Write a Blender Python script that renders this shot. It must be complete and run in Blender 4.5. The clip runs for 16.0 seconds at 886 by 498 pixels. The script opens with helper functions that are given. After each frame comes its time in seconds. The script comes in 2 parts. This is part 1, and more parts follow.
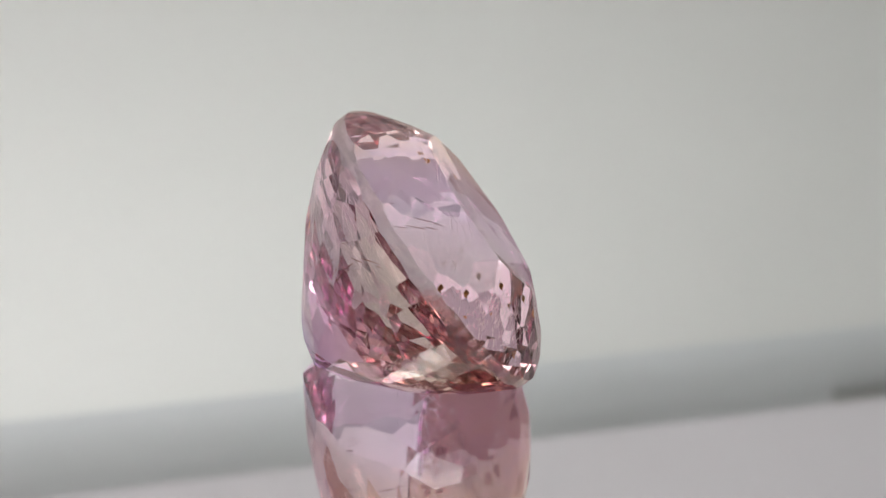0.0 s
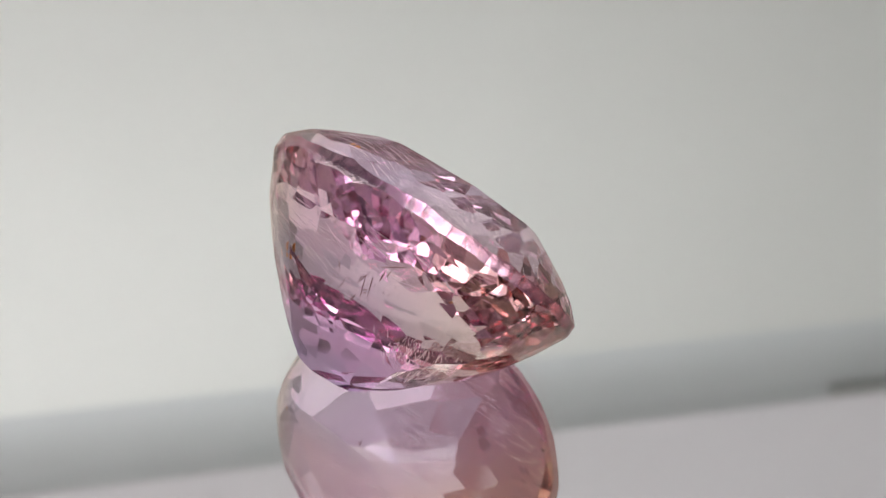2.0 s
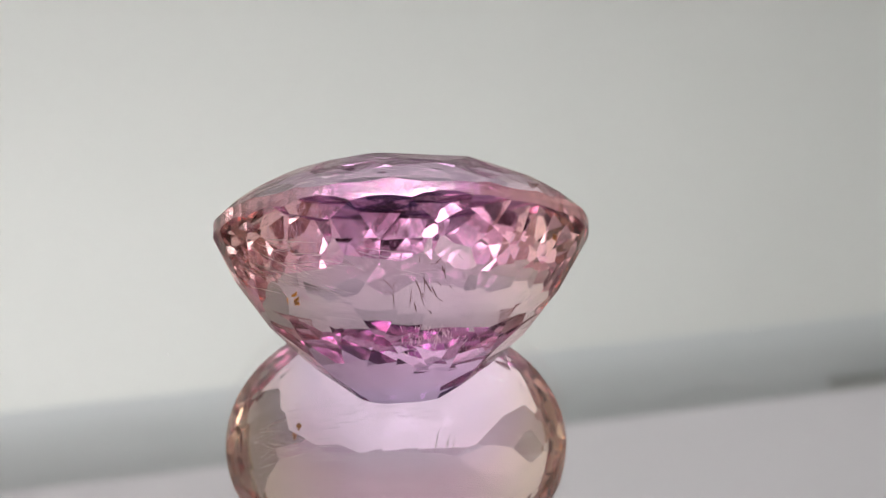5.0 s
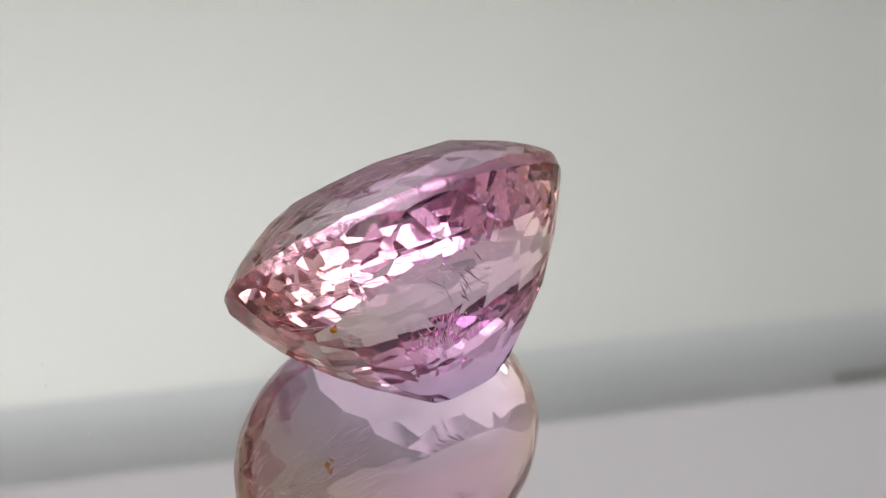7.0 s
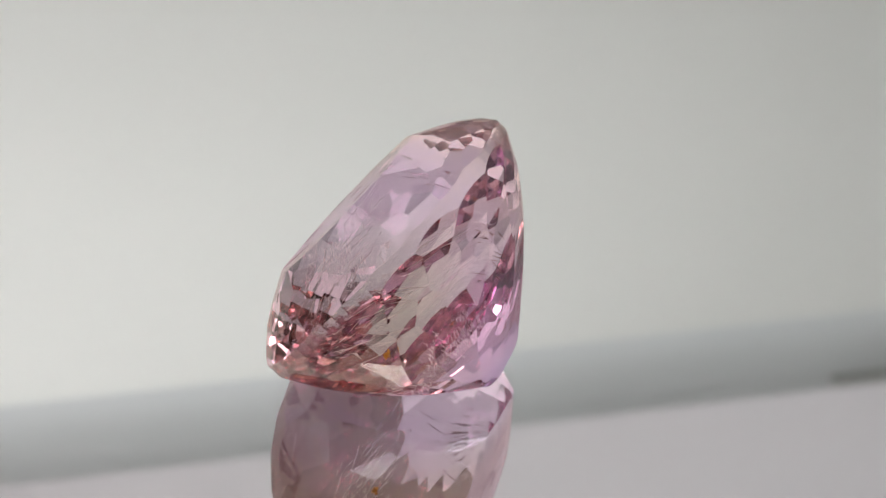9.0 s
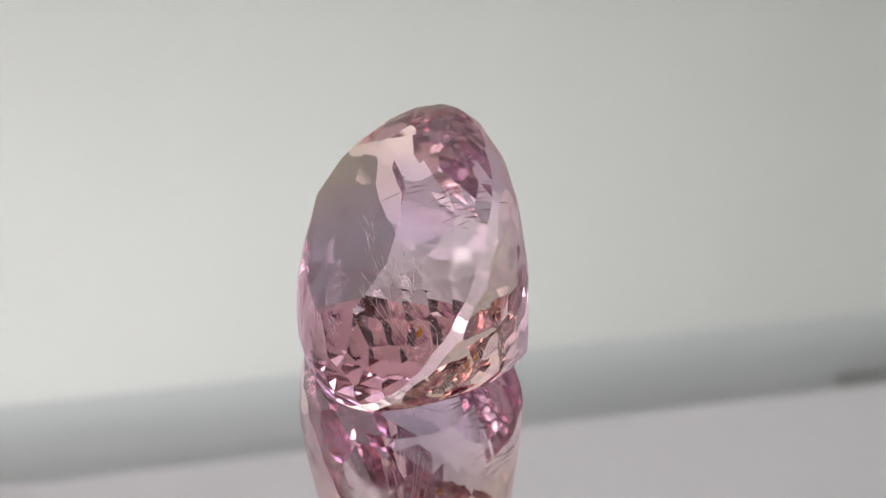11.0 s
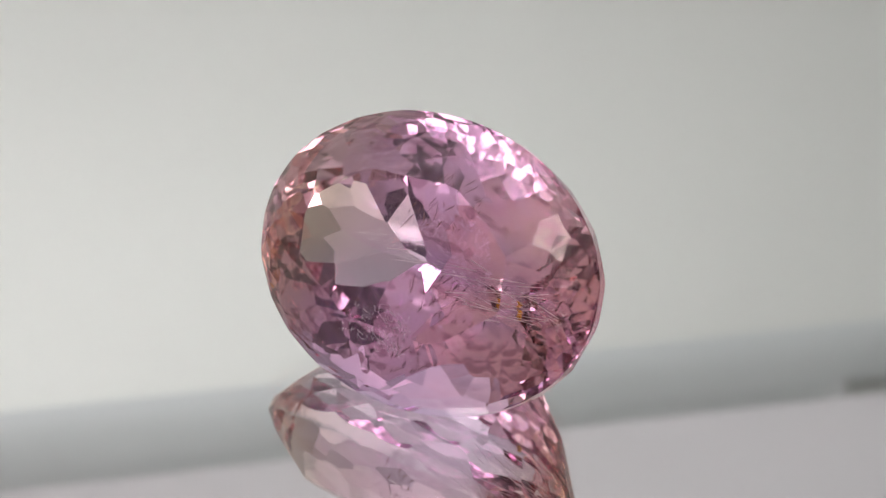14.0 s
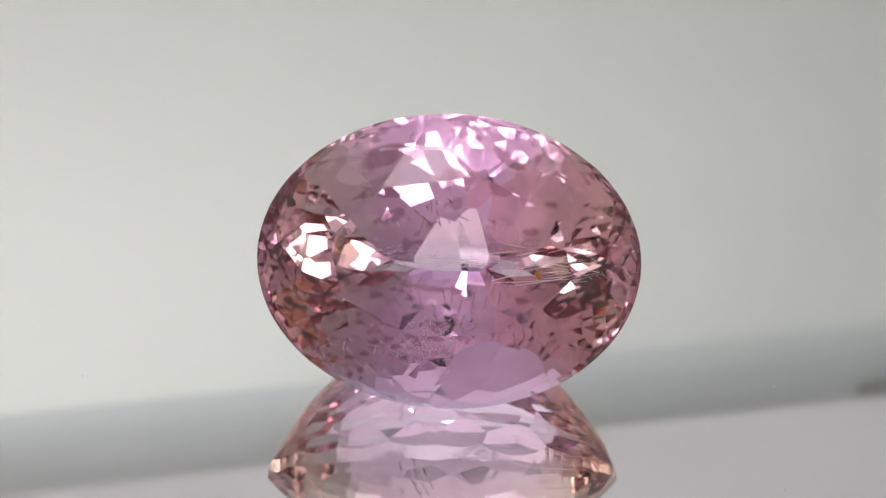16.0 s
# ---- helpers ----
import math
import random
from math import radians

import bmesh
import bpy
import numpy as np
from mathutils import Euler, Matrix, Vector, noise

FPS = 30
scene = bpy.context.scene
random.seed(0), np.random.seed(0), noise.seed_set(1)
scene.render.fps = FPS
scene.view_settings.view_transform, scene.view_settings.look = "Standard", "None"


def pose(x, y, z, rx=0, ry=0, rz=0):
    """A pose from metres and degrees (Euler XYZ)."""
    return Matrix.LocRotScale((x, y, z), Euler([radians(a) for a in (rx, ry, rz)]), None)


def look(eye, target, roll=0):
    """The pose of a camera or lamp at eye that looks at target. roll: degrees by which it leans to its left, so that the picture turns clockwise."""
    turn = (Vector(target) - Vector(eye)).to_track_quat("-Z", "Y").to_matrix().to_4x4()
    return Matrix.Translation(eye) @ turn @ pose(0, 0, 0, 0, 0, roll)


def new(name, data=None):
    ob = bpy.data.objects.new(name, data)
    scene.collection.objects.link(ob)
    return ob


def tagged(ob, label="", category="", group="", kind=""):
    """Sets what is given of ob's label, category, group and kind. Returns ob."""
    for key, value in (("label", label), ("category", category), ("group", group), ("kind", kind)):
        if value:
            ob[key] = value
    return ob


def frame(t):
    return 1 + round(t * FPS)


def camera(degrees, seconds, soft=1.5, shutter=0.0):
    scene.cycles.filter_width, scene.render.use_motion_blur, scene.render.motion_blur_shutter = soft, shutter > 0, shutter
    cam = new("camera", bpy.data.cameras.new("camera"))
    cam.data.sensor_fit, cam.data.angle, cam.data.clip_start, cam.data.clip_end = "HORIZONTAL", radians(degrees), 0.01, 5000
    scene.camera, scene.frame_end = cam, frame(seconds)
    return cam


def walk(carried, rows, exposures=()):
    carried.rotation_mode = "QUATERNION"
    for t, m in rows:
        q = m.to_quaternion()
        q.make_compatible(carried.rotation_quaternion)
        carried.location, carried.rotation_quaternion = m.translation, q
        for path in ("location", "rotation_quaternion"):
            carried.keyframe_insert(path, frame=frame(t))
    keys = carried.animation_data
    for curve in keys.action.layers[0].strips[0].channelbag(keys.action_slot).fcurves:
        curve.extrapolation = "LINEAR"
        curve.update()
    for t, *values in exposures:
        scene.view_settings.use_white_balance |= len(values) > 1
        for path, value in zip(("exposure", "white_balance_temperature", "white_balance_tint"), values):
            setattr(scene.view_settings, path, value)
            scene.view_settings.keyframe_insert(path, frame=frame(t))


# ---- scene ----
MM = 0.001

# ---- camera: a phone on a stand, looking down at the turning mirror; it yields a little on its stand ----
cam = camera(30.2, 16.0, soft=1.2)
cam.data.dof.use_dof = True
cam.data.dof.focus_distance = 0.0835
cam.data.dof.aperture_fstop = 75
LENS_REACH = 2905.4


# offsets by time, fitted so the stone's outline sits right in the camera's view
YAW_FIT = {1.0: -2, 1.5: -3, 2.0: -3, 2.5: -1.5, 3.0: 0, 3.5: -3, 4.0: -5.5, 4.5: -3, 7.0: 8, 7.5: 4.5, 8.0: -3, 8.5: -5, 9.0: -1, 13.0: 2, 13.5: -1, 14.5: 3, 15.0: -2.5, 15.5: -2.5, 16.0: -2}

PITCH_FIT = {1.0: -1.5, 1.5: -3, 2.0: -1.5, 3.0: 2, 3.5: 4, 4.0: 0, 7.0: -2.5, 11.5: -2, 13.5: 1.5, 14.0: 3, 14.5: 4, 15.0: 3, 15.5: 1}


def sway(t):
    """Slow yaw and pitch of the stand, plus offsets fitted to the stone's outline in view, radians."""
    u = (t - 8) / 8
    yaw = (27.02 * u + 29.58 * (u * u - 0.5) + YAW_FIT.get(t, 0)) / LENS_REACH
    nod = (-3.11 * u + 5.24 * (u * u - 0.5) + PITCH_FIT.get(t, 0)) / LENS_REACH
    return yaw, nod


CAMERA_POSE = look((0.0012008, -0.0711502, 0.0577031), (0.0012008, 0.0, 0.006846), 2.201)


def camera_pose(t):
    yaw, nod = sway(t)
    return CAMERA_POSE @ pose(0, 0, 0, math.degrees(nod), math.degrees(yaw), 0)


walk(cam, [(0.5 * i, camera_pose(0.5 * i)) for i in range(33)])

# ---- light ----
scene.view_settings.exposure = -0.36
scene.cycles.max_bounces = 24
scene.cycles.glossy_bounces = 16
scene.cycles.transmission_bounces = 24
world = bpy.data.worlds.new("dim_room")
scene.world = world
world.use_nodes = True
world.node_tree.nodes["Background"].inputs[0].default_value = (0.92, 0.96, 1.0, 1)
world.node_tree.nodes["Background"].inputs[1].default_value = 0.12
PANEL_STRENGTH = 7.2

# ---- the turning of the platter ----


def spin(t):
    u = (t - 8) / 8
    return -254.642 + 16.028 * t + 2.28 * (u * u - 1)


WOBBLE = pose(0, 0, 0, 0, 0, -75.5) @ pose(0, 0, 0, -0.128) @ pose(0, 0, 0, 0, 0, 75.5)


def platter_pose(t):
    return pose(0, 0, 0, 0, 0, spin(t)) @ WOBBLE


# ---- materials ----


def nodes_of(name):
    m = bpy.data.materials.new(name)
    m.use_nodes = True
    t = m.node_tree
    return m, t, t.nodes["Principled BSDF"], t.nodes["Material Output"]


def link(t, a, b):
    t.links.new(a, b)


def add(t, kind, **values):
    n = t.nodes.new(kind)
    for k, v in values.items():
        n.inputs[k.replace("_", " ")].default_value = v
    return n


def fabric(name, colour, scale=900.0, bump=0.15, rough=0.85):
    """Matt woven or painted surface with fine grain and faint stains."""
    m, t, p, out = nodes_of(name)
    co = add(t, "ShaderNodeTexCoord")
    fine = add(t, "ShaderNodeTexNoise", Scale=scale, Detail=3.0)
    wide = add(t, "ShaderNodeTexNoise", Scale=9.0, Detail=2.0)
    link(t, co.outputs["Object"], fine.inputs["Vector"])
    link(t, co.outputs["Object"], wide.inputs["Vector"])
    ramp = add(t, "ShaderNodeValToRGB")
    ramp.color_ramp.elements[0].position, ramp.color_ramp.elements[1].position = 0.3, 0.7
    ramp.color_ramp.elements[0].color = (*[c * 0.94 for c in colour], 1)
    ramp.color_ramp.elements[1].color = (*colour, 1)
    link(t, wide.outputs["Fac"], ramp.inputs["Fac"])
    link(t, ramp.outputs["Color"], p.inputs["Base Color"])
    bp = add(t, "ShaderNodeBump", Strength=bump, Distance=0.0003)
    link(t, fine.outputs["Fac"], bp.inputs["Height"])
    link(t, bp.outputs["Normal"], p.inputs["Normal"])
    p.inputs["Roughness"].default_value = rough
    return m


def plain(name, colour, rough=0.5, metal=0.0):
    m, t, p, out = nodes_of(name)
    co = add(t, "ShaderNodeTexCoord")
    n = add(t, "ShaderNodeTexNoise", Scale=400.0, Detail=3.0)
    link(t, co.outputs["Object"], n.inputs["Vector"])
    mr = add(t, "ShaderNodeMapRange")
    mr.inputs["To Min"].default_value, mr.inputs["To Max"].default_value = rough * 0.85, min(1, rough * 1.15)
    link(t, n.outputs["Fac"], mr.inputs["Value"])
    link(t, mr.outputs["Result"], p.inputs["Roughness"])
    p.inputs["Base Color"].default_value = (*colour, 1)
    p.inputs["Metallic"].default_value = metal
    return m


def glow(name, colour, strength):
    m, t, p, out = nodes_of(name)
    e = add(t, "ShaderNodeEmission")
    e.inputs["Color"].default_value = (*colour, 1)
    e.inputs["Strength"].default_value = strength
    link(t, e.outputs["Emission"], out.inputs["Surface"])
    return m


def added_glow_cloth(name, colour, at, reach, dim, hot):
    """Tent cloth with glow painted in as emission: brightest at one spot, dimmer around."""
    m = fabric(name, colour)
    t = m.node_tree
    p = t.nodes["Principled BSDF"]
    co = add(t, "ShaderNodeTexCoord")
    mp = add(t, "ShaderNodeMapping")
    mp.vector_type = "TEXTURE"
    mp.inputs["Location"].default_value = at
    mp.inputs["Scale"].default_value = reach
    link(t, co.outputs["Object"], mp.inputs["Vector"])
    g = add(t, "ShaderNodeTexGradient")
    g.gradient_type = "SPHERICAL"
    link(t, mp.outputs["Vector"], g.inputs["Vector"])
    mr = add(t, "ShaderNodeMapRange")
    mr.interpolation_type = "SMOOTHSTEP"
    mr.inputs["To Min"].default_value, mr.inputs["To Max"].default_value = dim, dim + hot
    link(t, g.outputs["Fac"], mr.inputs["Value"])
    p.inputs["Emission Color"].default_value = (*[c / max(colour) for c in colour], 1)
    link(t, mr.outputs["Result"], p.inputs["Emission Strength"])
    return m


def sheet_glass():
    m, t, p, out = nodes_of("sheet_glass")
    g = add(t, "ShaderNodeBsdfGlass", Roughness=0.0, IOR=1.49)
    g.inputs["Color"].default_value = (0.985, 0.995, 0.99, 1)
    link(t, g.outputs["BSDF"], out.inputs["Surface"])
    return m


def silvering():
    m, t, p, out = nodes_of("silvering")
    g = add(t, "ShaderNodeBsdfGlossy", Roughness=0.0)
    g.inputs["Color"].default_value = (0.93, 0.94, 0.935, 1)
    link(t, g.outputs["BSDF"], out.inputs["Surface"])
    return m


def gem_material(name, rough=0.0, pale=0.0, clear=0.0):
    """Clear crystal whose own colour runs from violet at the keel over rose to peach at both ends."""
    m, t, p, out = nodes_of(name)
    co = add(t, "ShaderNodeTexCoord")
    sep = add(t, "ShaderNodeSeparateXYZ")
    link(t, co.outputs["Object"], sep.inputs["Vector"])
    warp = add(t, "ShaderNodeTexNoise", Scale=140.0, Detail=2.0)
    link(t, co.outputs["Object"], warp.inputs["Vector"])

    def ranged(socket, lo, hi, a=0.0, b=1.0):
        mr = add(t, "ShaderNodeMapRange")
        for k, v in zip(("From Min", "From Max", "To Min", "To Max"), (lo, hi, a, b)):
            mr.inputs[k].default_value = v
        link(t, socket, mr.inputs["Value"])
        return mr.outputs["Result"]

    def blend(fac, a, b):
        mx = t.nodes.new("ShaderNodeMix")
        mx.data_type = "RGBA"
        link(t, fac, mx.inputs["Factor"])
        for s, v in ((mx.inputs["A"], a), (mx.inputs["B"], b)):
            if isinstance(v, tuple):
                s.default_value = (*[c + (1 - c) * pale for c in v], 1)
            else:
                link(t, v, s)
        return mx.outputs["Result"]

    ends = t.nodes.new("ShaderNodeMath")
    ends.operation = "ABSOLUTE"
    link(t, sep.outputs["X"], ends.inputs[0])
    peach = blend(ranged(ends.outputs[0], 0.0028, 0.0072), ROSE, PEACH)
    flank = t.nodes.new("ShaderNodeVectorMath")
    flank.operation = "DOT_PRODUCT"
    link(t, co.outputs["Object"], flank.inputs[0])
    flank.inputs[1].default_value = (0, -0.79, -0.61)
    keel = blend(ranged(flank.outputs["Value"], 0.0034, 0.0058), peach, PALE_VIOLET)
    mott = blend(ranged(warp.outputs["Fac"], 0.35, 0.7, 0.0, 0.22), keel, PINK)
    through_it = add(t, "ShaderNodeBsdfRefraction", Roughness=rough, IOR=1.62)
    link(t, blend(ranged(warp.outputs["Fac"], 0, 1, clear, clear), mott, (0.975, 0.905, 0.935)), through_it.inputs["Color"])
    gloss = add(t, "ShaderNodeBsdfGlossy", Roughness=rough)
    patches = add(t, "ShaderNodeTexNoise", Scale=520.0, Detail=2.0)
    link(t, co.outputs["Object"], patches.inputs["Vector"])
    inner = blend(ranged(patches.outputs["Fac"], 0.48, 0.44, 0.0, 0.8), INNER, LILAC)
    inner = blend(ranged(ends.outputs[0], 0.0028, 0.0070), inner, ENDS)
    # plum patches painted in for dark surroundings mirrored inside the stone
    inner = blend(ranged(patches.outputs["Fac"], 0.575, 0.60, 0.0, 0.8), inner, PLUM_SHADE)
    inner = blend(ranged(flank.outputs["Value"], 0.0038, 0.0060, 0.0, 0.85), inner, VIOLET)
    link(t, inner, gloss.inputs["Color"])
    edge = add(t, "ShaderNodeFresnel", IOR=1.62)
    both = add(t, "ShaderNodeMixShader")
    if rough > 0:
        grain = add(t, "ShaderNodeTexNoise", Scale=5200.0, Detail=3.0)
        link(t, co.outputs["Object"], grain.inputs["Vector"])
        worn = add(t, "ShaderNodeBump", Strength=0.25, Distance=0.00004)
        link(t, grain.outputs["Fac"], worn.inputs["Height"])
        for n in (through_it, gloss, edge):
            link(t, worn.outputs["Normal"], n.inputs["Normal"])
    link(t, edge.outputs["Fac"], both.inputs["Fac"])
    link(t, through_it.outputs["BSDF"], both.inputs[1])
    link(t, gloss.outputs["BSDF"], both.inputs[2])
    link(t, both.outputs["Shader"], out.inputs["Surface"])
    return m


INNER = (0.95, 0.79, 0.822)
ENDS = (0.905, 0.805, 0.75)
ROSE = (0.935, 0.755, 0.86)
PINK = (0.945, 0.70, 0.80)
PEACH = (0.95, 0.865, 0.735)
VIOLET = (0.80, 0.735, 0.925)
PALE_VIOLET = (0.85, 0.775, 0.905)
PLUM_SHADE = (0.64, 0.42, 0.49)
LILAC = (0.935, 0.785, 0.875)

MAT = dict(
    wall=fabric("white_fabric", (0.77, 0.776, 0.757)),
    # glow painted into the back cloth, standing in for a lamp behind it
    back=added_glow_cloth("back_added_glow", (0.77, 0.776, 0.757), (-0.13, 0.24, 0.165), (0.37, 0.40, 0.23), 0.04, 0.32),
    # board is no lamp: glow added to lift its right-hand side
    grey=added_glow_cloth("board_added_glow", (0.585, 0.56, 0.58), (0.25, 0.24, 0.25), (0.50, 0.50, 0.50), 0.02, 0.15),
    # soft shade painted into the valance: its emission fades towards the upper edge
    binding=added_glow_cloth("valance_added_glow", (0.595, 0.615, 0.625), (-0.13, 0.24, 0.19), (0.60, 0.60, 0.045), 0.01, 0.35),
    side=fabric("side_cloth", (0.61, 0.47, 0.47)),
    side_plain=fabric("plain_side_cloth", (0.44, 0.47, 0.455)),
    curtain=fabric("front_cloth", (0.52, 0.49, 0.515)),
    dark=plain("dark_clip", (0.36, 0.36, 0.35), 0.6),
    white=plain("white_plastic", (0.75, 0.75, 0.74), 0.4),
    glass=sheet_glass(),
    silver=silvering(),
    crystal=gem_material("crystal"),
    thin=gem_material("crystal_of_crown", clear=0.5),
    girdle=gem_material("ground_crystal", 0.12, 0.35),
    needle=plain("needle_inclusion", (0.22, 0.10, 0.08), 0.6),
    feather=plain("feather_inclusion", (0.95, 0.92, 0.93), 0.3, 1.0),
    stain=plain("rust_stain", (0.75, 0.33, 0.03), 0.6),
    dust=plain("dust_fibre", (0.85, 0.85, 0.85), 0.9),
    # roof glow is added, strongest on the left, with no lamp above it
    roof=added_glow_cloth("roof_added_glow", (0.78, 0.77, 0.76), (-0.14, 0.0, 0.42), (0.42, 0.42, 0.42), 0.55, 0.70),
    panel=glow("lit_diffuser", (1.0, 0.985, 0.975), PANEL_STRENGTH),
)

# ---- building helpers ----


def mesh_from(name, bm, material, smooth=False):
    me = bpy.data.meshes.new(name)
    bm.to_mesh(me)
    bm.free()
    me.materials.append(material)
    for f in me.polygons:
        f.use_smooth = smooth
    return me


def part(name, bm, material, parent, label="", smooth=False):
    ob = new(name, mesh_from(name, bm, material, smooth))
    ob.parent = parent
    if label:
        tagged(ob, label)
    return ob


def box(bm, x0, y0, z0, x1, y1, z1, bevel=0.0):
    got = bmesh.ops.create_cube(bm, size=1.0)
    vs = got["verts"]
    for v in vs:
        v.co = Vector(((x0 + x1) / 2 + v.co.x * (x1 - x0), (y0 + y1) / 2 + v.co.y * (y1 - y0), (z0 + z1) / 2 + v.co.z * (z1 - z0)))
    if bevel:
        es = list({e for v in vs for e in v.link_edges})
        bmesh.ops.bevel(bm, geom=es, offset=bevel, segments=3, profile=0.5, affect="EDGES")
    return bm


def lathe(bm, profile, n=96):
    """Closed of revolution from (radius, height) pairs, bottom to top; radius 0 caps."""
    rings = []
    for r, z in profile:
        if r == 0:
            rings.append([bm.verts.new((0, 0, z))])
        else:
            rings.append([bm.verts.new((r * math.cos(2 * math.pi * i / n), r * math.sin(2 * math.pi * i / n), z)) for i in range(n)])
    for a, b in zip(rings, rings[1:]):
        for i in range(n):
            j = (i + 1) % n
            if len(a) == 1 and len(b) == 1:
                continue
            if len(a) == 1:
                bm.faces.new((a[0], b[j], b[i]))
            elif len(b) == 1:
                bm.faces.new((a[i], a[j], b[0]))
            else:
                bm.faces.new((a[i], a[j], b[j], b[i]))
    return bm


def empty(name, m=None):
    ob = new(name)
    ob.empty_display_size = 0.01
    if m is not None:
        ob.matrix_world = m
    return ob


# ---- the light tent ----
TENT = pose(0, 0, 0, 0, 0, 13.0)
W2, D2, FLOOR, ROOF = 0.27, 0.25, -0.045, 0.42
T = 0.004


def wall(name, boxes, material, label):
    bm = bmesh.new()
    for b in boxes:
        box(bm, *b)
    ob = new(name, mesh_from(name, bm, material))
    ob.matrix_world = TENT
    return tagged(ob, label, "wall", kind="structure")


BACK = D2 * math.cos(radians(13.0))
LIP, EDGE = 0.0077, 0.2246


def back_wall():
    """Back cloth: upright above, bent back in a soft curve towards the floor so that its lower part shades darker."""
    prof, y, z, steps = [(BACK, ROOF), (BACK, 0.150)], BACK, 0.150, 40
    drop = (z - FLOOR) / steps
    for k in range(steps):
        y += drop * math.tan(radians(9 * min(1.0, (k + 1) / 10) ** 1.3))
        z -= drop
        prof.append((y, z))
    bm = bmesh.new()
    grid = [[bm.verts.new((x, y + back, z)) for y, z in prof] for x in (-W2, W2) for back in (0, T)]
    front_a, rear_a, front_b, rear_b = grid
    for k in range(len(prof) - 1):
        bm.faces.new((front_a[k], front_a[k + 1], front_b[k + 1], front_b[k]))
        bm.faces.new((rear_a[k], rear_b[k], rear_b[k + 1], rear_a[k + 1]))
        bm.faces.new((front_a[k], rear_a[k], rear_a[k + 1], front_a[k + 1]))
        bm.faces.new((front_b[k], front_b[k + 1], rear_b[k + 1], rear_b[k]))
    bmesh.ops.recalc_face_normals(bm, faces=bm.faces)
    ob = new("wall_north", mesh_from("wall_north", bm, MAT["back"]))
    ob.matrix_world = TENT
    return tagged(ob, "white fabric back wall of a small light tent, with added glow", "wall", kind="structure")


back_wall()
wall("wall_north_upper", [(-W2, BACK - LIP, EDGE, W2, BACK - 0.0005, ROOF - 0.001)], MAT["grey"], "pale grey board high on the back wall, given an added glow")


def valance():
    """Added sloping cloth from the back wall out to the panel's lower edge, rounded where it leaves the wall so that
    its shade fades softly.
    """
    tall, steps = 0.0175, 48
    prof, y, rise = [(0.0, -tall)], 0.0, tall / steps
    for k in range(steps):
        f = (k + 1) / steps
        slant = 33 * min(1.0, f / 0.6) ** 1.3 + 24 * max(0.0, (f - 0.70) / 0.30) ** 1.5
        y -= rise * math.tan(radians(slant))
        prof.append((y, -tall + rise * (k + 1)))
    bm = bmesh.new()
    cols = [[bm.verts.new((x, BACK - 0.0003 + y, EDGE + z)) for y, z in prof] + [bm.verts.new((x, BACK - 0.0003, EDGE))] for x in (-W2, W2)]
    n = len(cols[0])
    for k in range(n):
        bm.faces.new((cols[0][k], cols[0][(k + 1) % n], cols[1][(k + 1) % n], cols[1][k]))
    bm.faces.new(cols[0][::-1]), bm.faces.new(cols[1])
    bmesh.ops.recalc_face_normals(bm, faces=bm.faces)
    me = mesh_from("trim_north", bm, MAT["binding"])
    ob = new("trim_north", me)
    ob.matrix_world = TENT
    return tagged(ob, "pale grey slope added along the back wall for a soft shaded band", "trim", kind="structure")


valance()
# unseen side walls; pinkish west and greenish east tint the bounced light
wall("wall_west", [(-W2 - T, -0.24, FLOOR, -W2, BACK + 0.09, ROOF)], MAT["side"], "unseen pinkish grey cloth side wall, added tint for bounced light")
wall("wall_east", [(W2, -0.24, FLOOR, W2 + T, BACK + 0.09, ROOF)], MAT["side_plain"], "grey cloth side wall of the light tent")
floor = wall("floor", [(-W2, -0.24, FLOOR - T, W2, BACK + 0.09, FLOOR)], MAT["wall"], "white fabric floor of the light tent")
floor["category"] = "floor"
ceiling = wall("ceiling", [(-W2, -0.24, ROOF, W2, BACK + T, ROOF + T)], MAT["roof"], "white roof of the light tent, with added glow")
ceiling["category"] = "ceiling"
# unseen opening, added to put dark patches into the stone's reflections
GAP = (-0.11, 0.045, -0.005, 0.18)
wall("wall_south", [(-W2, -0.24, FLOOR, GAP[0], -0.236, ROOF), (GAP[1], -0.24, FLOOR, W2, -0.236, ROOF), (GAP[0], -0.24, GAP[3], GAP[1], -0.236, ROOF), (GAP[0], -0.24, FLOOR, GAP[1], -0.236, GAP[2])], MAT["curtain"], "unseen pale cloth front with an opening added for dark reflections")


def light_panel(name, x, y, z, w, d, m):
    """A flat lamp: a housing with a lit diffuser on its underside."""
    p = empty(name, m @ pose(x, y, z))
    bm = bmesh.new()
    box(bm, -w / 2 - 0.008, -d / 2 - 0.008, 0.004, w / 2 + 0.008, d / 2 + 0.008, 0.018, 0.002)
    part("housing", bm, MAT["white"], p)
    bm = bmesh.new()
    box(bm, -w / 2, -d / 2, 0.0, w / 2, d / 2, 0.004)
    part("diffuser", bm, MAT["panel"], p, "glowing white diffuser")
    return tagged(p, "long flat white lamp bar added under the tent roof", "lamp")


# unseen bars; the two front ones are added for sparkle in the stone
for depth, across in ((-0.205, 0.0), (-0.135, -0.03), (-0.045, -0.02), (0.05, -0.11)):
    wide = 0.36 if depth < -0.1 else 0.28
    tagged(light_panel("light_bar", across, depth, ROOF - 0.019, wide, 0.048 if depth < -0.1 else 0.018, TENT), group="lamps under the roof")

# a dark clip under the edge of the upper panel
clip = empty("panel_clip", TENT @ pose(0.1655, BACK - LIP, EDGE))
bm = bmesh.new()
box(bm, 0.0, -0.0015, -0.0022, 0.030, 0.005, 0.0008, 0.0004)
part("jaw", bm, MAT["dark"], clip)
bm = bmesh.new()
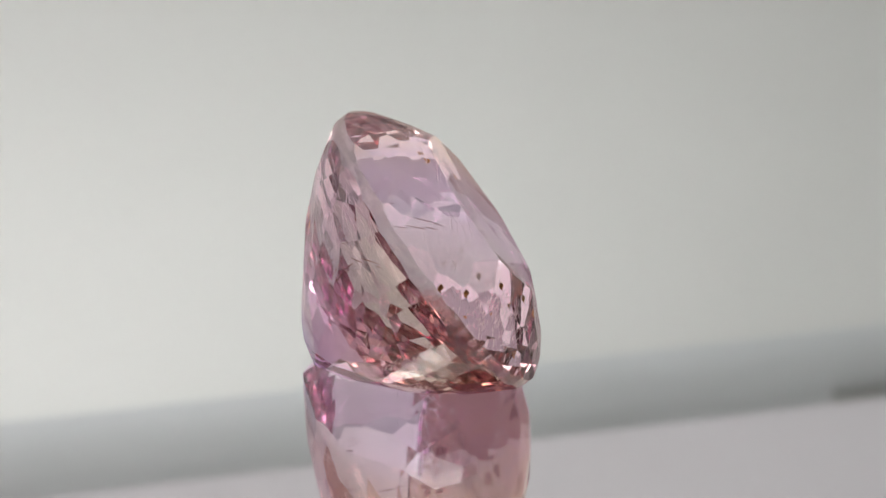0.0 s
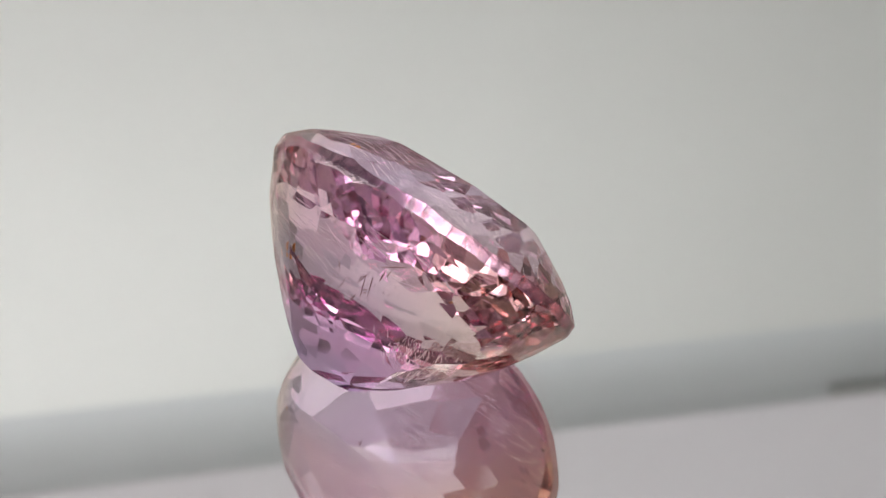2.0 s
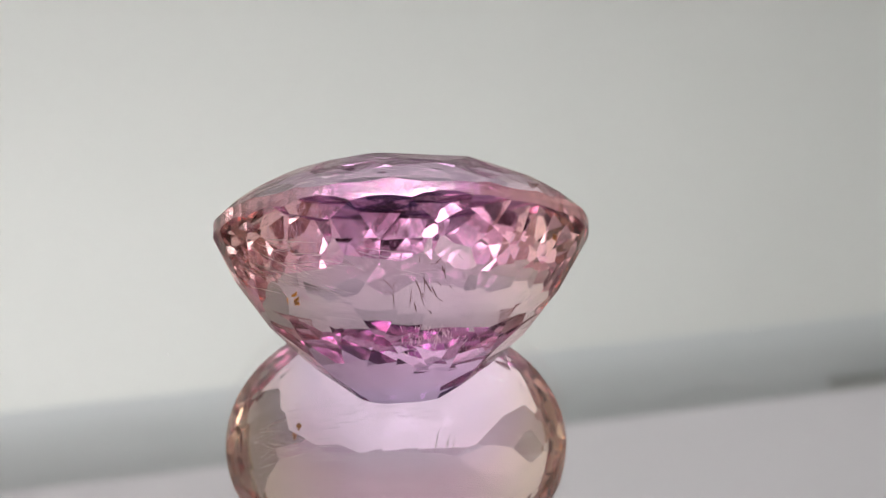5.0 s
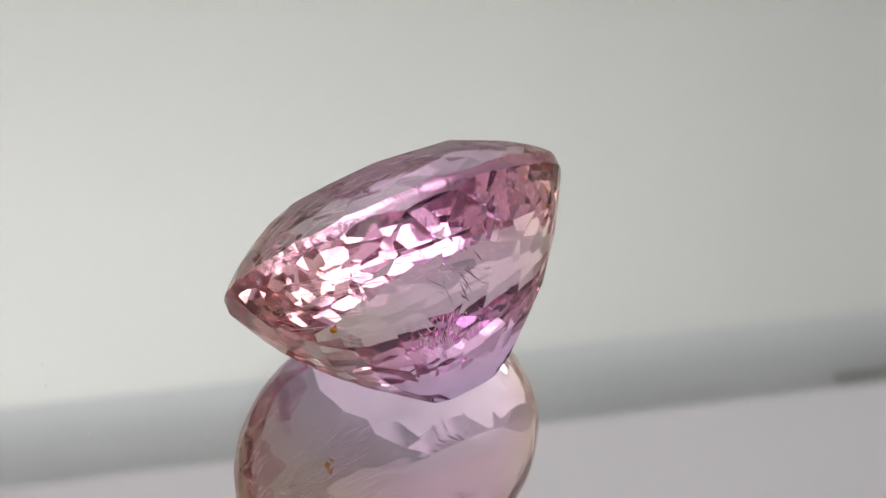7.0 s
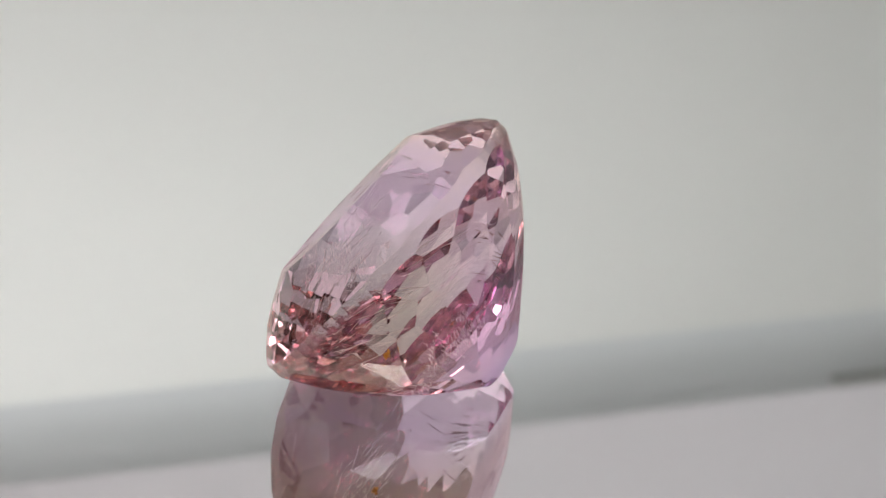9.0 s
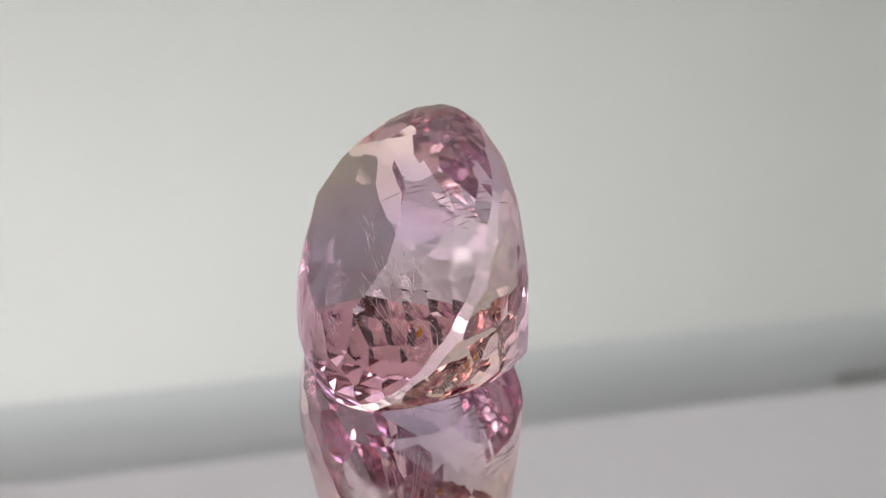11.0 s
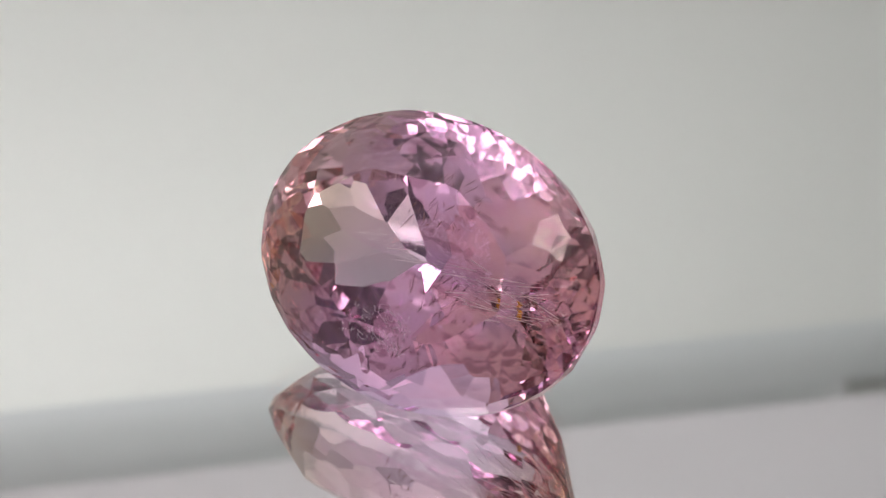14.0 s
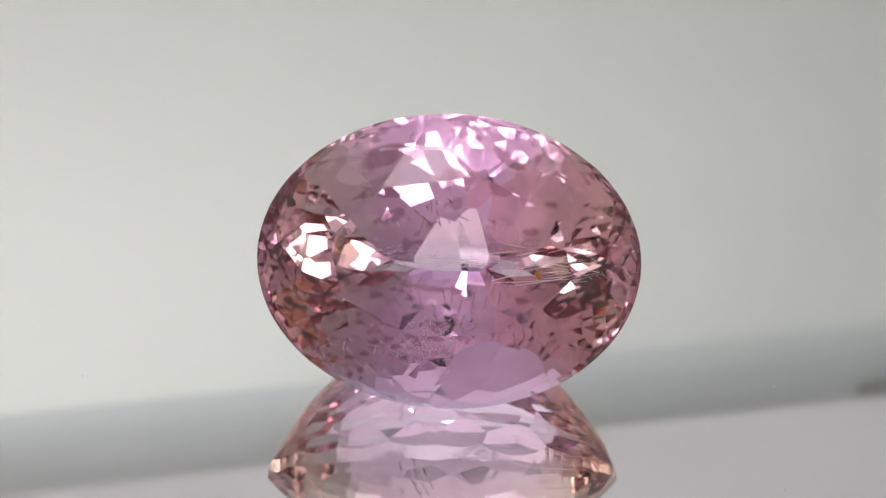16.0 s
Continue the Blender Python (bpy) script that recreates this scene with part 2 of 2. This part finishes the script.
box(bm, 0.028, -0.0025, -0.0018, 0.040, 0.0, 0.004, 0.0008)
part("lever", bm, MAT["dark"], clip)
tagged(clip, "dark grey flat clip on the edge of the pale panel", "clip")

# ---- turntable ----
turntable = empty("turntable", pose(0, 0, FLOOR))
bm = bmesh.new()
lathe(bm, [(0, 0), (0.058, 0), (0.060, 0.002), (0.060, 0.024), (0.057, 0.027), (0.012, 0.0275), (0.012, 0.0335), (0, 0.0335)])
part("base", bm, MAT["white"], turntable)
tagged(turntable, "low white round turntable base on the tent floor", "turntable")

GLASS = 1.45 * MM
platter = empty("mirror_platter")
R = 0.070
bm = bmesh.new()
lathe(bm, [(0, -0.0112), (R - 0.002, -0.0112), (R - 0.0005, -0.010), (R - 0.0005, -GLASS - 0.0003), (0, -GLASS - 0.0003)])
part("plate", bm, MAT["white"], platter, "white plastic plate under the mirror")
bm = bmesh.new()
lathe(bm, [(0, -GLASS), (R, -GLASS)])
part("silver_backing", bm, MAT["silver"], platter, "mirror silvering under the glass")
bm = bmesh.new()
lathe(bm, [(R, -GLASS), (R, -0.0002), (R - 0.0002, 0), (0, 0)])
part("glass_sheet", bm, MAT["glass"], platter, "clear flat glass sheet")
tagged(platter, "round back-silvered mirror turning on a turntable", "mirror")

# ---- gemstone ----
A, B = 10.08, 7.74
FIRST = math.radians(100)
LEVELS = [(3.04, 0.594, 0.507), (1.785, 0.82, 0.82), (0.24, 1.0, 1.0), (-0.24, 1.0, 1.0), (-2.44, 0.892, 0.869), (-4.63, 0.722, 0.659), (-6.82, 0.518, 0.363), (-9.0, 0.214, 0.068)]
CROWN = np.array(LEVELS[:3][::-1])
PAV = np.array(LEVELS[3:])
FIT = {}
for key, table in (("c", CROWN), ("p", PAV)):
    deg = 2 if key == "c" else 3
    FIT[key] = (np.polyfit(table[:, 0], table[:, 1], deg), np.polyfit(table[:, 0], table[:, 2], deg))


def gem_point(key, phi, z):
    sx, sy = (float(np.polyval(f, z)) for f in FIT[key])
    f = max(0.0, -(z + 0.25) / 8.76)
    return Vector((A * sx * math.cos(phi) + 0.133 * f, B * sy * math.sin(phi) - 0.256 * f, z))


def gem_plane(key, phi, z, wide, high):
    """The plane of a kite facet, from the four corners that it would have on the smooth form."""
    a, b = gem_point(key, phi - wide, z), gem_point(key, phi + wide, z)
    c, d = gem_point(key, phi, z - high), gem_point(key, phi, z + high)
    nrm = (b - a).cross(d - c).normalized()
    at = (a + b + c + d) / 4 * 0.4 + gem_point(key, phi, z) * 0.6
    return at, nrm


def cut_gem():
    rnd = random.Random(5)
    bm = bmesh.new()
    n = 72
    lo = [bm.verts.new((A * math.cos(2 * math.pi * i / n), B * math.sin(2 * math.pi * i / n), -10.5)) for i in range(n)]
    hi = [bm.verts.new((v.co.x, v.co.y, 3.04)) for v in lo]
    for i in range(n):
        j = (i + 1) % n
        bm.faces.new((lo[i], lo[j], hi[j], hi[i]))
    bm.faces.new(lo[::-1]), bm.faces.new(hi)
    planes = []
    # eight long facets round the top, kites in staggered rows below them
    rows = [("c", 0.62, 24, 0.5, 0.3), ("c", 1.1, 24, 0.0, 0.45), ("c", 1.62, 24, 0.5, 0.5), ("c", 2.12, 24, 0.0, 0.5), ("c", 2.66, 8, 0.0, 0.35),
            ("p", -0.95, 20, 0.0, 0.5), ("p", -1.9, 20, 0.5, 1.3), ("p", -3.2, 20, 0.0, 1.4), ("p", -4.6, 20, 0.5, 1.4), ("p", -5.9, 20, 0.0, 1.3), ("p", -7.1, 20, 0.5, 1.1), ("p", -8.15, 20, 0.0, 0.8)]
    for key, z, count, shift, reach in rows:
        for i in range(count):
            phi = FIRST + 2 * math.pi * (i + shift) / count + rnd.uniform(-0.008, 0.008)
            at, nrm = gem_plane(key, phi, z + rnd.uniform(-0.02, 0.02), math.pi / count, reach)
            lean = 0.026 if key == "c" else 0.04
            nrm = (nrm + Vector((rnd.gauss(0, lean), rnd.gauss(0, lean), rnd.gauss(0, lean)))).normalized()
            planes.append((at, nrm))
    for at, nrm in planes:
        geom = bm.verts[:] + bm.edges[:] + bm.faces[:]
        got = bmesh.ops.bisect_plane(bm, geom=geom, dist=1e-5, plane_co=at, plane_no=nrm, clear_outer=True)
        edges = [g for g in got["geom_cut"] if isinstance(g, bmesh.types.BMEdge) and len(g.link_faces) < 2]
        if len(edges) > 2:
            bmesh.ops.contextual_create(bm, geom=edges)
    bmesh.ops.remove_doubles(bm, verts=bm.verts, dist=0.004)
    bmesh.ops.recalc_face_normals(bm, faces=bm.faces)
    return bm


REST = pose(0, 0, 0, 0, 0.985, 0) @ pose(0, 0, 0, 52.245, 0, 0)
gem = empty("gemstone")
solid = cut_gem()
faces = [([v.co.copy() for v in f.verts], f.normal.copy()) for f in solid.faces]
low = min((REST @ v.co).z for v in solid.verts)
solid.free()
SEAT = pose(0.329 * MM, -1.314 * MM, -low * MM) @ REST


def gem_part(name, keep, material, label):
    bm = bmesh.new()
    seen = {}
    for pts, nrm in faces:
        if keep(nrm):
            vs = []
            for p in pts:
                k = (round(p.x, 4), round(p.y, 4), round(p.z, 4))
                if k not in seen:
                    seen[k] = bm.verts.new(p * MM)
                if seen[k] not in vs:
                    vs.append(seen[k])
            if len(vs) > 2:
                bm.faces.new(vs)
    return part(name, bm, material, gem, label)


gem_part("table_facet", lambda n: n.z > 0.999, MAT["thin"], "large flat polished top facet")
gem_part("crown", lambda n: 0.1 < n.z <= 0.999, MAT["thin"], "faceted pale pink crown")
gem_part("girdle", lambda n: -0.05 <= n.z <= 0.1, MAT["girdle"], "narrow ground girdle band")
gem_part("pavilion", lambda n: n.z < -0.05, MAT["crystal"], "deep faceted rose and violet pavilion")
tagged(gem, "oval faceted pink and peach gemstone lying tilted on a mirror", "gemstone")


def fleck(bm, at, way, length, radius):
    """A slender six-sided splinter that tapers to both ends."""
    q = way.to_track_quat("Z", "Y").to_matrix()
    rings = []
    for f, r in ((-0.5, 0.35), (0.0, 1.0), (0.5, 0.3)):
        rings.append([bm.verts.new(at + q @ Vector((r * radius * math.cos(k * 1.0472), r * radius * math.sin(k * 1.0472), f * length))) for k in range(6)])
    for a, b in zip(rings, rings[1:]):
        for k in range(6):
            bm.faces.new((a[k], a[(k + 1) % 6], b[(k + 1) % 6], b[k]))
    bm.faces.new(rings[0][::-1]), bm.faces.new(rings[-1])


def inclusions():
    rnd = random.Random(21)
    bm = bmesh.new()
    for k in range(24):
        at = Vector((rnd.gauss(-1.0, 0.9), rnd.gauss(2.4, 0.5), rnd.gauss(-3.4, 1.0)))
        way = Vector((rnd.gauss(0.15, 0.3), rnd.gauss(-0.5, 0.3), 1))
        fleck(bm, at * MM, way, (0.25 + 1.5 * rnd.random() ** 2) * MM, rnd.uniform(0.014, 0.038) * MM)
    tagged(part("needle_inclusions", bm, MAT["needle"], gem, "fine rust-brown needles inside the stone"), kind="stuff")
    bm = bmesh.new()
    for k in range(230):
        x = rnd.uniform(-4.0, 8.0)
        at = Vector((x, rnd.gauss(0.1, 0.25) - 0.05 * x, rnd.gauss(-1.2, 0.7)))
        way = Vector((rnd.gauss(0.7, 0.3), rnd.gauss(0, 0.3), rnd.gauss(0.3, 0.3)))
        fleck(bm, at * MM, way, 0.08 * MM + 0.5 * rnd.random() ** 2 * MM, rnd.uniform(0.004, 0.012) * MM)
    for k in range(26):
        x = rnd.uniform(-1.5, 6.5)
        at = Vector((x, rnd.gauss(0.2, 0.5) - 0.05 * x, rnd.gauss(-0.6, 0.6)))
        way = Vector((1, rnd.gauss(0.15, 0.2), rnd.gauss(0.1, 0.2)))
        fleck(bm, at * MM, way, rnd.uniform(0.8, 2.8) * MM, rnd.uniform(0.010, 0.024) * MM)
    for k in range(100):
        at = Vector((rnd.gauss(-1.5, 0.9), rnd.gauss(-3.6, 0.35), rnd.gauss(-3.2, 0.6)))
        way = Vector((rnd.gauss(0, 0.5), rnd.gauss(0.3, 0.4), 1))
        fleck(bm, at * MM, way, rnd.uniform(0.1, 0.6) * MM, rnd.uniform(0.008, 0.020) * MM)
    tagged(part("feather_inclusions", bm, MAT["feather"], gem, "pale feathery flecks inside the stone"), kind="stuff")
    bm = bmesh.new()
    for k in range(4):
        at = Vector((4.7 + rnd.gauss(0, 0.1), -0.6 + rnd.gauss(0, 0.1), -2.5 + rnd.gauss(0, 0.1)))
        fleck(bm, at * MM, Vector((rnd.gauss(0, 1), rnd.gauss(0, 1), 1)), rnd.uniform(0.25, 0.4) * MM, rnd.uniform(0.10, 0.15) * MM)
    tagged(part("rust_stains", bm, MAT["stain"], gem, "small orange rust stains inside the stone"), kind="stuff")


inclusions()


def dust():
    """Lint and specks on the mirror's glass."""
    rnd = random.Random(8)
    bm = bmesh.new()
    for k in range(170):
        r, a = 0.064 * math.sqrt(rnd.random()), rnd.uniform(0, 2 * math.pi)
        if r < 0.009:
            continue
        at = Vector((r * math.cos(a), r * math.sin(a), 0.00003))
        if rnd.random() < 0.3:
            turn, bend, step = rnd.uniform(0, 6.28), rnd.uniform(-0.5, 0.5), rnd.uniform(0.06, 0.16) * MM
            for i in range(5):
                way = Vector((math.cos(turn), math.sin(turn), 0))
                fleck(bm, at, way, step * 1.3, 0.008 * MM)
                at = at + way * step
                turn += bend
        else:
            size = rnd.uniform(0.05, 0.15) * MM
            fleck(bm, at, Vector((rnd.gauss(0, 1), rnd.gauss(0, 1), 0.1)), size, size * rnd.uniform(0.25, 0.5))
    tagged(part("dust", bm, MAT["dust"], platter, "scattered pale lint and dust"), kind="stuff")


dust()


def motions():
    times = [0.5 * i for i in range(33)]
    walk(platter, [(t, platter_pose(t)) for t in times])
    walk(gem, [(t, platter_pose(t) @ SEAT) for t in times])


motions()
